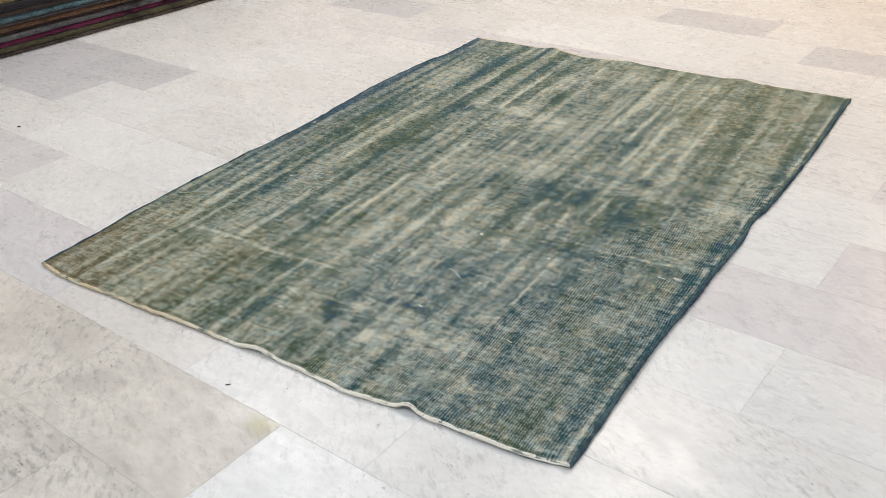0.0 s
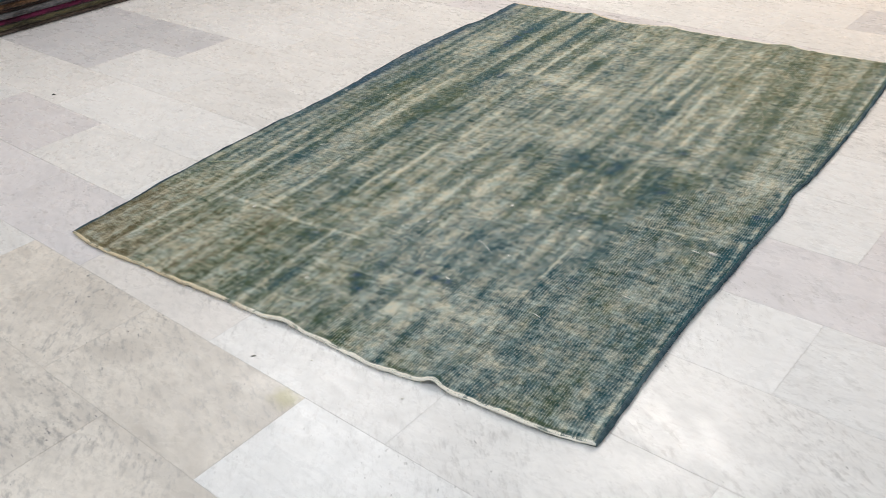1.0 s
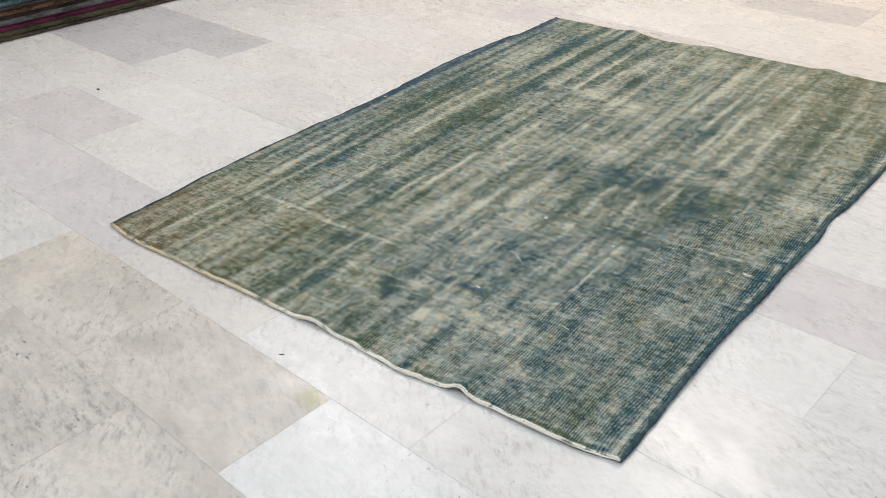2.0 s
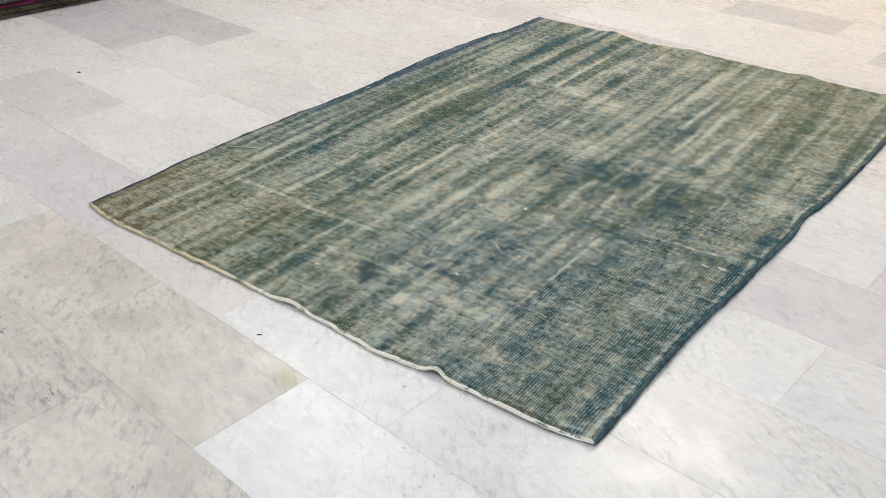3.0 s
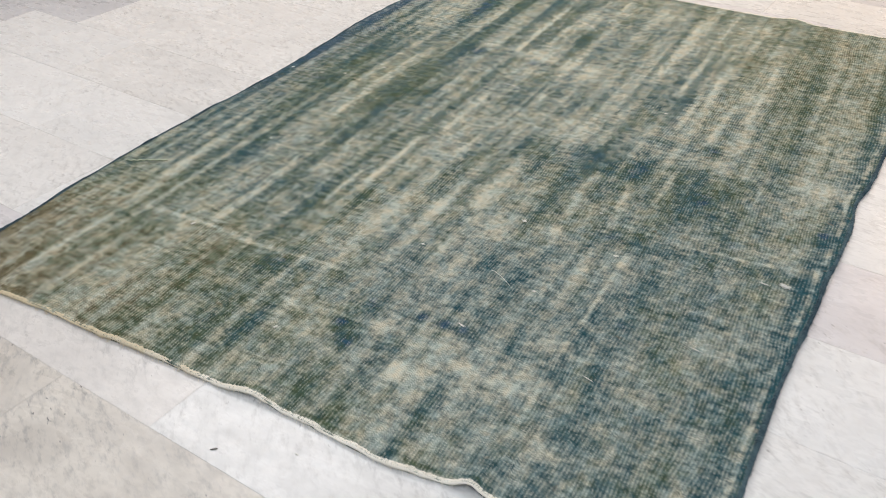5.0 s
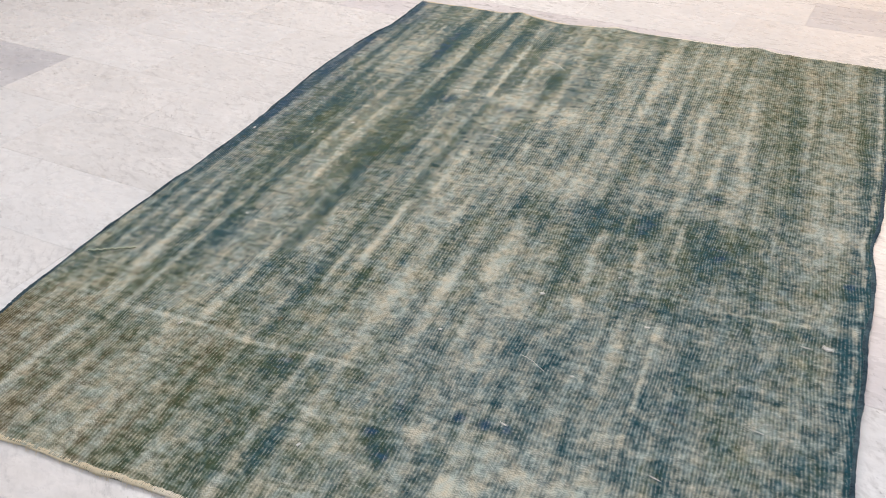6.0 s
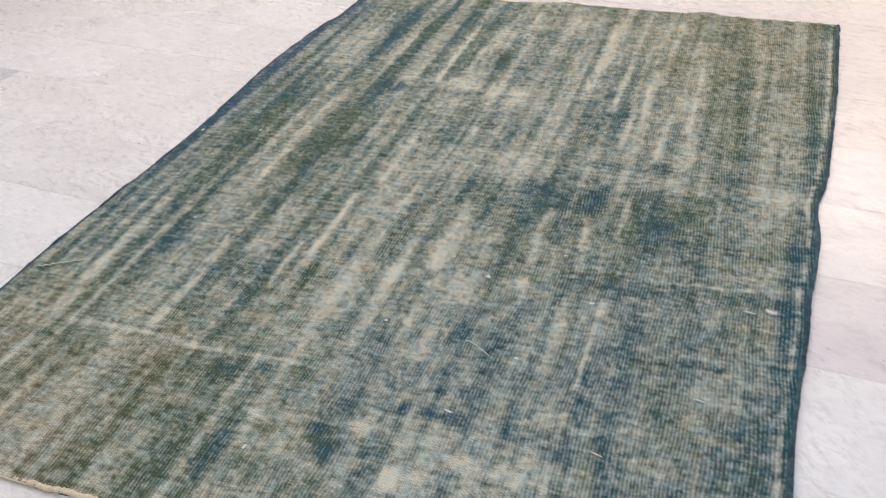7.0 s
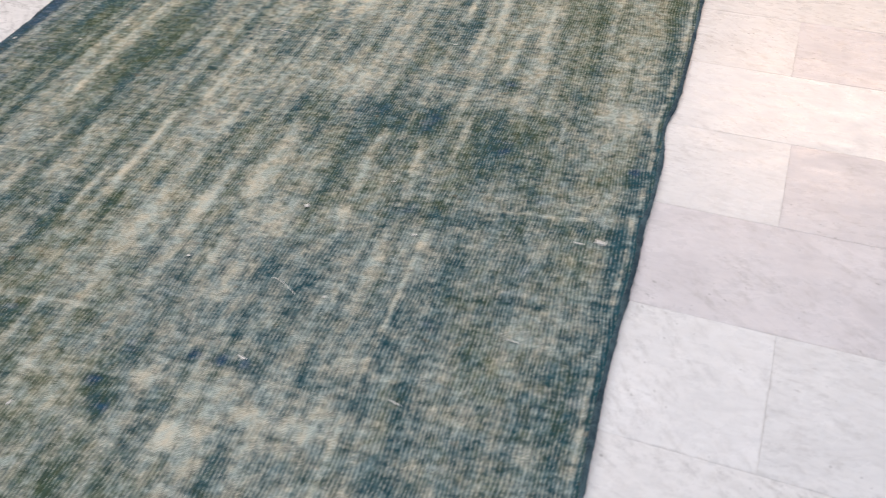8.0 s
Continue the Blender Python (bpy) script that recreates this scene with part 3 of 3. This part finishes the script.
def winding(points, radius, pitch, thread, per_turn=9, sides=5, seed=0, reach=1.15, shift=0.0):
    """Yarn wound round an edge: a helix along points with uneven turns."""
    rng = np.random.RandomState(seed)
    length = np.concatenate([[0], np.cumsum(np.linalg.norm(np.diff(points, axis=0), axis=1))])
    turns = int(length[-1] / pitch)
    k = np.arange(turns * per_turn)
    at = k / per_turn * pitch
    centre = np.stack([np.interp(at, length, points[:, j]) for j in range(3)], -1)
    tangent = np.gradient(centre, axis=0)
    tangent /= np.linalg.norm(tangent, axis=1)[:, None]
    side = np.cross(tangent, [0, 0, 1.0])
    up = np.cross(side, tangent)
    patch = soft_noise(np.arange(turns) * 0.11, np.zeros(turns), 40 + seed) - 0.5
    swell = np.repeat(1 + 0.45 * (rng.rand(turns) - 0.5) + 0.75 * patch, per_turn)
    a = k * 2 * np.pi / per_turn
    r = (radius * swell)[:, None]
    path = centre + side * (np.cos(a)[:, None] * r * reach + shift) + up * np.sin(a)[:, None] * r + tangent * (rng.rand(len(k)) - 0.5)[:, None] * 0.0008
    path[:, 2] = np.maximum(path[:, 2], thread)
    return tube(path, thread, sides)


rug = tagged(new("rug"), "faded teal and beige vintage wool rug lying on marble floor", "rug")
rug.location = RUG_BASE
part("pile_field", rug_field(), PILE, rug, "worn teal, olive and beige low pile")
for which in ("near", "far"):
    pts = rug_edge(which, 500)
    pts[:, 1] += 0.004 * (soft_noise(pts[:, 0] * 42, pts[:, 0] * 0, 33) - 0.5)
    pts[:, 2] += 0.002 * (soft_noise(pts[:, 0] * 55, pts[:, 0] * 0, 34) - 0.5)
    part("end_core", from_arrays("end_core", *tube(pts, 0.0024, 7)), NEAR_YARN, rug, "off-white cotton end cord")
    part("end_stitching", from_arrays("end_stitching", *winding(pts, 0.0031, 0.0040, 0.0017, seed=1, reach=1.45, shift=-0.003 if which == "near" else 0.003)), NEAR_YARN, rug, "off-white overcast stitching")
for which in ("left", "right"):
    pts = rug_edge(which, 400)
    part("side_cord", from_arrays("side_cord", *tube(pts, 0.0040, 8)), BLUE_YARN, rug, "dark blue side cord")
    part("side_stitching", from_arrays("side_stitching", *winding(pts, 0.0036, 0.0040, 0.0018, seed=2)), BLUE_YARN, rug, "dark blue overcast side stitching")


def lint(x, y, length, turn, width, seed):
    """A small tuft of loose fibre lying on the pile."""
    rng = np.random.RandomState(seed)
    verts, faces = [], []
    for _ in range(11):
        f = np.linspace(-0.5, 0.5, 8)
        bend = (rng.rand() - 0.5) * width * 1.4
        px = f * length * (0.6 + 0.4 * rng.rand())
        py = bend * (4 * f * f - 0.5) + (rng.rand() - 0.5) * width
        c, s = math.cos(turn), math.sin(turn)
        wx, wy = x + px * c - py * s, y + px * s + py * c
        wz = rug_lift(wx, wy) + THICK + 0.0018 + width * 0.25 * rng.rand()
        v, fs = tube(np.stack([wx, wy, wz], -1) - np.array(RUG_BASE), width * 0.075 * (1.2 - (2 * f) ** 2 * 0.9), 5)
        faces += [tuple(i + len(verts) for i in q) for q in fs]
        verts += v.tolist()
    return from_arrays("lint", verts, faces)


part("loose_tuft", lint(1.688, 0.796, 0.026, -0.2, 0.013, 1), LINT, rug, "white loose tuft")
part("loose_tuft", lint(1.727, -0.013, 0.024, -0.1, 0.008, 6), LINT, rug, "white frayed corner tuft")
part("loose_tuft", lint(1.082, 0.764, 0.013, 0.6, 0.011, 2), LINT, rug, "white loose tuft")
part("loose_tuft", lint(0.385, 0.375, 0.016, 1.2, 0.004, 3), LINT, rug, "white loose tuft")
part("loose_tuft", lint(0.022, 1.262, 0.014, 1.2, 0.005, 4), LINT, rug, "white loose tuft")
part("loose_tuft", lint(0.290, 1.400, 0.014, 0.3, 0.004, 5), LINT, rug, "white loose tuft")
for k, (tx, ty, length, turn, width) in enumerate([
    (0.800, 0.155, 0.012, 1.3, 0.006), (0.916, 0.560, 0.010, 0.2, 0.006), (0.274, 0.819, 0.009, 0.4, 0.004), (0.204, 1.296, 0.010, 0.9, 0.004),
    (1.326, 0.728, 0.014, 0.1, 0.005), (1.216, 0.517, 0.010, 0.1, 0.005), (1.232, 0.887, 0.010, 0.3, 0.004), (1.131, 0.344, 0.024, -0.3, 0.003),
    (1.575, 0.496, 0.036, -0.2, 0.002), (1.418, 0.313, 0.030, -0.3, 0.002), (1.207, 1.501, 0.012, 0.2, 0.004), (1.646, 0.782, 0.030, -0.1, 0.003),
]):
    part("loose_tuft", lint(tx, ty, length, turn, width, 20 + k), LINT, rug, "white loose tuft")


def curled_fibre(x, y, length, turn, bend, seed):
    """A single loose warp end that curls on the pile."""
    rng = np.random.RandomState(seed)
    f = np.linspace(0, 1, 26)
    px, py = f * length, bend * np.sin(f * math.pi * 1.4) + 0.002 * (rng.rand() - 0.5)
    wx, wy = x + px * math.cos(turn) - py * math.sin(turn), y + px * math.sin(turn) + py * math.cos(turn)
    wz = rug_lift(wx, wy) + THICK + 0.0018 + 0.0015 * np.abs(np.sin(f * 9))
    return from_arrays("curled_fibre", *tube(np.stack([wx, wy, wz], -1) - np.array(RUG_BASE), 0.0006, 5))


for k, (fx, fy, length, turn, bend) in enumerate([
    (1.101, 0.543, 0.068, -0.46, 0.003), (0.490, 1.745, 0.045, -0.4, 0.014), (0.690, 1.465, 0.060, 0.0, 0.004), (0.720, 2.085, 0.080, -0.5, 0.008),
]):
    part("curled_fibre", curled_fibre(fx, fy, length, turn, bend, k), LINT, rug, "pale loose fibre")


def frayed_ends():
    """Short cotton ends that stick out of the near binding."""
    rng = np.random.RandomState(9)
    verts, faces = [], []
    for _ in range(190):
        x = rng.uniform(0.02, 1.72)
        y0 = float(rug_near(np.array(x)))
        z0 = float(rug_lift(np.array(x), np.array(y0))) + 0.006
        f = np.linspace(0, 1, 6)
        length, lean = rng.uniform(0.002, 0.007), rng.uniform(-0.7, 0.7)
        px, py = x + lean * length * f, y0 - 0.003 - length * f
        pz = np.maximum(z0 + 0.002 * np.sin(f * 3) - 0.006 * f * f, 0.0012)
        v, fs = tube(np.stack([px, py, pz], -1) - np.array(RUG_BASE), 0.0005 * (1.1 - 0.6 * f), 4)
        faces += [tuple(i + len(verts) for i in q) for q in fs]
        verts += v.tolist()
    return from_arrays("frayed_ends", verts, faces)


tagged(part("frayed_ends", frayed_ends(), NEAR_YARN, rug, "short frayed cotton ends"), kind="stuff")


def stitched_thread():
    f = np.linspace(0, 1, 60)
    x, y = 0.006 + 0.10 * f, 0.530 + 0.052 * f
    z = rug_lift(x, y) + THICK + 0.0012 + 0.0016 * np.abs(np.sin(f * math.pi * 7))
    return from_arrays("loose_thread", *tube(np.stack([x, y + 0.002 * np.sin(f * 40), z], -1) - np.array(RUG_BASE), 0.0016, 6))


part("loose_thread", stitched_thread(), THREAD, rug, "pale green mending thread")


# ---- pile of flat rugs beside the wall ----
STACK_TURN = math.degrees(math.atan2(1.375, 0.177)) - 90
STACK = [
    ("grey-brown", (104, 92, 84), 0.024), ("olive green", (90, 86, 60), 0.022), ("deep magenta", (124, 42, 84), 0.030), ("slate grey", (104, 104, 108), 0.026),
    ("dark brown", (64, 44, 40), 0.014), ("rust orange", (136, 102, 76), 0.030), ("dark plum", (50, 36, 40), 0.008), ("pale blue", (112, 146, 158), 0.036), ("dark umber", (70, 58, 54), 0.028),
    ("blue-black", (44, 42, 50), 0.034), ("sand beige", (172, 156, 112), 0.030), ("brick red", (120, 60, 50), 0.028),
]


def stacked_rug_mesh(thick, width, length, seed):
    """A flat rug with a soft rounded rim and slightly uneven edges; its right-hand edge is the plane x = 0."""
    rng = np.random.RandomState(seed)
    ny = 160
    y = np.linspace(0, length, ny)
    edge = 0.010 * (soft_noise(y * 2.2, y * 0 + seed, 31) - 0.5) + 0.006 * (soft_noise(y * 9, y * 0 + seed, 32) - 0.5) + 0.0025 * (rng.rand(ny) - 0.5)
    wave = 0.10 * thick * (soft_noise(y * 4, y * 0 + seed, 33) - 0.5)
    profile = [(-width, 0.06), (-width, 0.94), (-0.5, 0.99), (-0.012, 0.98), (-0.003, 0.86), (0.0, 0.5), (-0.003, 0.14), (-0.012, 0.02), (-0.5, 0.01)]
    m = len(profile)
    verts = [(px + (edge[i] if px > -0.1 else 0.0), y[i], pz * thick + wave[i] * (0.2 < pz)) for i in range(ny) for px, pz in profile]
    faces = [(i * m + j, i * m + (j + 1) % m, (i + 1) * m + (j + 1) % m, (i + 1) * m + j) for i in range(ny - 1) for j in range(m)]
    faces += [tuple(range(m))[::-1], tuple((ny - 1) * m + j for j in range(m))]
    return from_arrays("stacked_rug", verts, faces)


def stack_material(name, rgb):
    n = Nodes("wool_" + name.replace(" ", "_").replace("-", "_"))
    p = n.object_coords()
    f = n.math("ADD", n.noise(n.scaled(p, 60.0, 60.0, 120.0), 1.0, 3, 0.6), n.math("MULTIPLY", n.math("SUBTRACT", n.noise(n.scaled(p, 9, 7, 9), 1.0, 3, 0.6), 0.5), 1.1))
    light = srgb(*[c * 0.92 for c in rgb])
    dark = srgb(*[c * 0.36 for c in rgb])
    n.bump(n.noise(n.scaled(p, 150.0, 260.0, 260.0), 1.0, 3, 0.6), 0.8, 0.003)
    return n.finish(n.mix(n.step(f, 0.2, 0.8), dark, light), 0.95, 0.15, 0.2)


level = 0.0008
for k, (tone, rgb, thick) in enumerate(STACK):
    mesh = stacked_rug_mesh(thick, 1.55, 3.1, k + 1)
    mesh.materials.append(stack_material(tone, rgb))
    ob = tagged(new("stacked_rug", mesh), tone + " wool rug lying flat in a tall pile", "rug", "pile of flat rugs")
    shift = 0.012 * math.sin(k * 2.4)
    ob.matrix_world = pose(-2.165 + shift, -0.05 + 0.03 * math.cos(k * 1.7), level, 0, 0, STACK_TURN)
    level += thick * 1.0 + 0.0004


# ---- small debris on the floor ----
def crumb(name, x, y, length, width, turn, material, label):
    bm = bmesh.new()
    bmesh.ops.create_icosphere(bm, subdivisions=2, radius=0.5)
    for v in bm.verts:
        v.co *= 1 + 0.35 * (noise.noise(v.co * 3 + Vector((x, y, 0))))
        v.co = Vector((v.co.x * length, v.co.y * width, v.co.z * width * 0.6))
    low = min(v.co.z for v in bm.verts)
    for v in bm.verts:
        v.co.z -= low
    mesh = bpy.data.meshes.new(name)
    bm.to_mesh(mesh)
    bm.free()
    mesh.materials.append(material)
    ob = tagged(new(name, mesh), label, "debris")
    ob.matrix_world = pose(x, y, 0.0002, 0, 0, turn)
    return ob


DIRT = plain_material("dark_dirt", (0.05, 0.045, 0.04, 1), 0.8, 0.4, 200)
crumb("dirt_crumb", -1.079, 0.677, 0.016, 0.009, 20, DIRT, "dark crumb of dirt on the marble floor")
crumb("yarn_scrap", 0.903, -0.157, 0.014, 0.0035, 40, DIRT, "short dark yarn scrap on the marble floor")
crumb("lint_speck", 1.038, -0.097, 0.008, 0.004, 0, LINT, "white lint speck on the marble floor")
crumb("lint_speck", 1.305, -0.095, 0.007, 0.004, 30, LINT, "white lint speck on the marble floor")

# ---- marble tiles, laid in running bond ----
TILE_MESH = {key: box_mesh("tile", LENGTH - JOINT, ROW - JOINT, 0.012, 0.0003) for key in MARBLE}
for key, mesh in TILE_MESH.items():
    mesh.materials.append(MARBLE[key])
# the tiles whose tone stands out: (row, column) -> kind
TONES = {
    (4, -4): "grey", (5, -3): "grey", (5, -4): "grey", (4, -5): "grey", (5, -5): "grey", (2, -3): "dim", (2, -2): "plain", (4, -2): "plain", (2, -1): "white", (0, 0): "flecked", (0, -1): "flecked", (-1, 0): "flecked", (-1, 1): "flecked", (-1, -1): "flecked", (-2, 0): "flecked", (0, 1): "white", (1, 0): "warm", (1, 1): "plain", (1, -1): "dim",
    (1, -2): "dim", (5, 3): "dim", (7, 3): "dim", (3, 3): "white", (3, -1): "white", (4, -3): "white", (10, 0): "white", (9, 0): "dim", (9, 1): "dim", (5, -2): "plain", (12, 0): "grey", (10, -3): "grey", (9, -1): "dim", (11, 2): "grey", (4, 2): "dim", (11, 0): "white", (11, 1): "white",
}
lay = pose(0, 0, 0, 0, 0, TILE_TURN)
rng = random.Random(7)
far_verts, far_faces = [], []
for row in range(-15, 29):
    start = (0.53 if row % 2 == 0 else 0.19) - 0.012 * row
    for column in range(-11, 12):
        u, v = start + LENGTH * (column + 0.5), ROW0 + ROW * (row + 0.5)
        place = lay @ Vector((u, v, 0))
        if not (X0 - 0.1 < place.x < X1 + 0.1 and Y0 - 0.1 < place.y < Y1 + 0.1):
            continue
        if -3.0 < u < 3.5 and -1.6 < v < 4.9:
            usual = rng.choice(("white", "white", "plain", "plain", "plain"))
            kind = TONES.get((row, column), usual)
            if (row, column) == (0, 0):
                kind = "stained"
            ob = new("tile", TILE_MESH[kind])
            ob.parent, ob.matrix_parent_inverse = floor, Matrix.Translation(-floor.location)
            ob.matrix_basis = lay @ pose(u, v, rng.uniform(-0.0001, 0.0001), 0, 0, rng.choice((0, 180)) if kind != "stained" else 0)
        else:
            base = len(far_verts)
            a, b = (LENGTH - JOINT) / 2, (ROW - JOINT) / 2
            far_verts += [tuple(lay @ Vector((u + sx * a, v + sy * b, z))) for z in (-0.012, 0.0) for sx, sy in ((-1, -1), (1, -1), (1, 1), (-1, 1))]
            far_faces += [tuple(base + i for i in q) for q in ((4, 5, 6, 7), (0, 1, 5, 4), (1, 2, 6, 5), (2, 3, 7, 6), (3, 0, 4, 7))]
outer = from_arrays("outer_tiles", far_verts, far_faces, smooth=False)
outer.materials.append(marble("outer_marble", srgb(230, 229, 227), srgb(211, 210, 208), 0.6, 0.80, joint_grime=0.0))
outer_tiles = tagged(new("outer_tiles", outer), "pale marble floor tiles towards the walls", kind="stuff")
outer_tiles.parent, outer_tiles.matrix_parent_inverse = floor, Matrix.Translation(-floor.location)
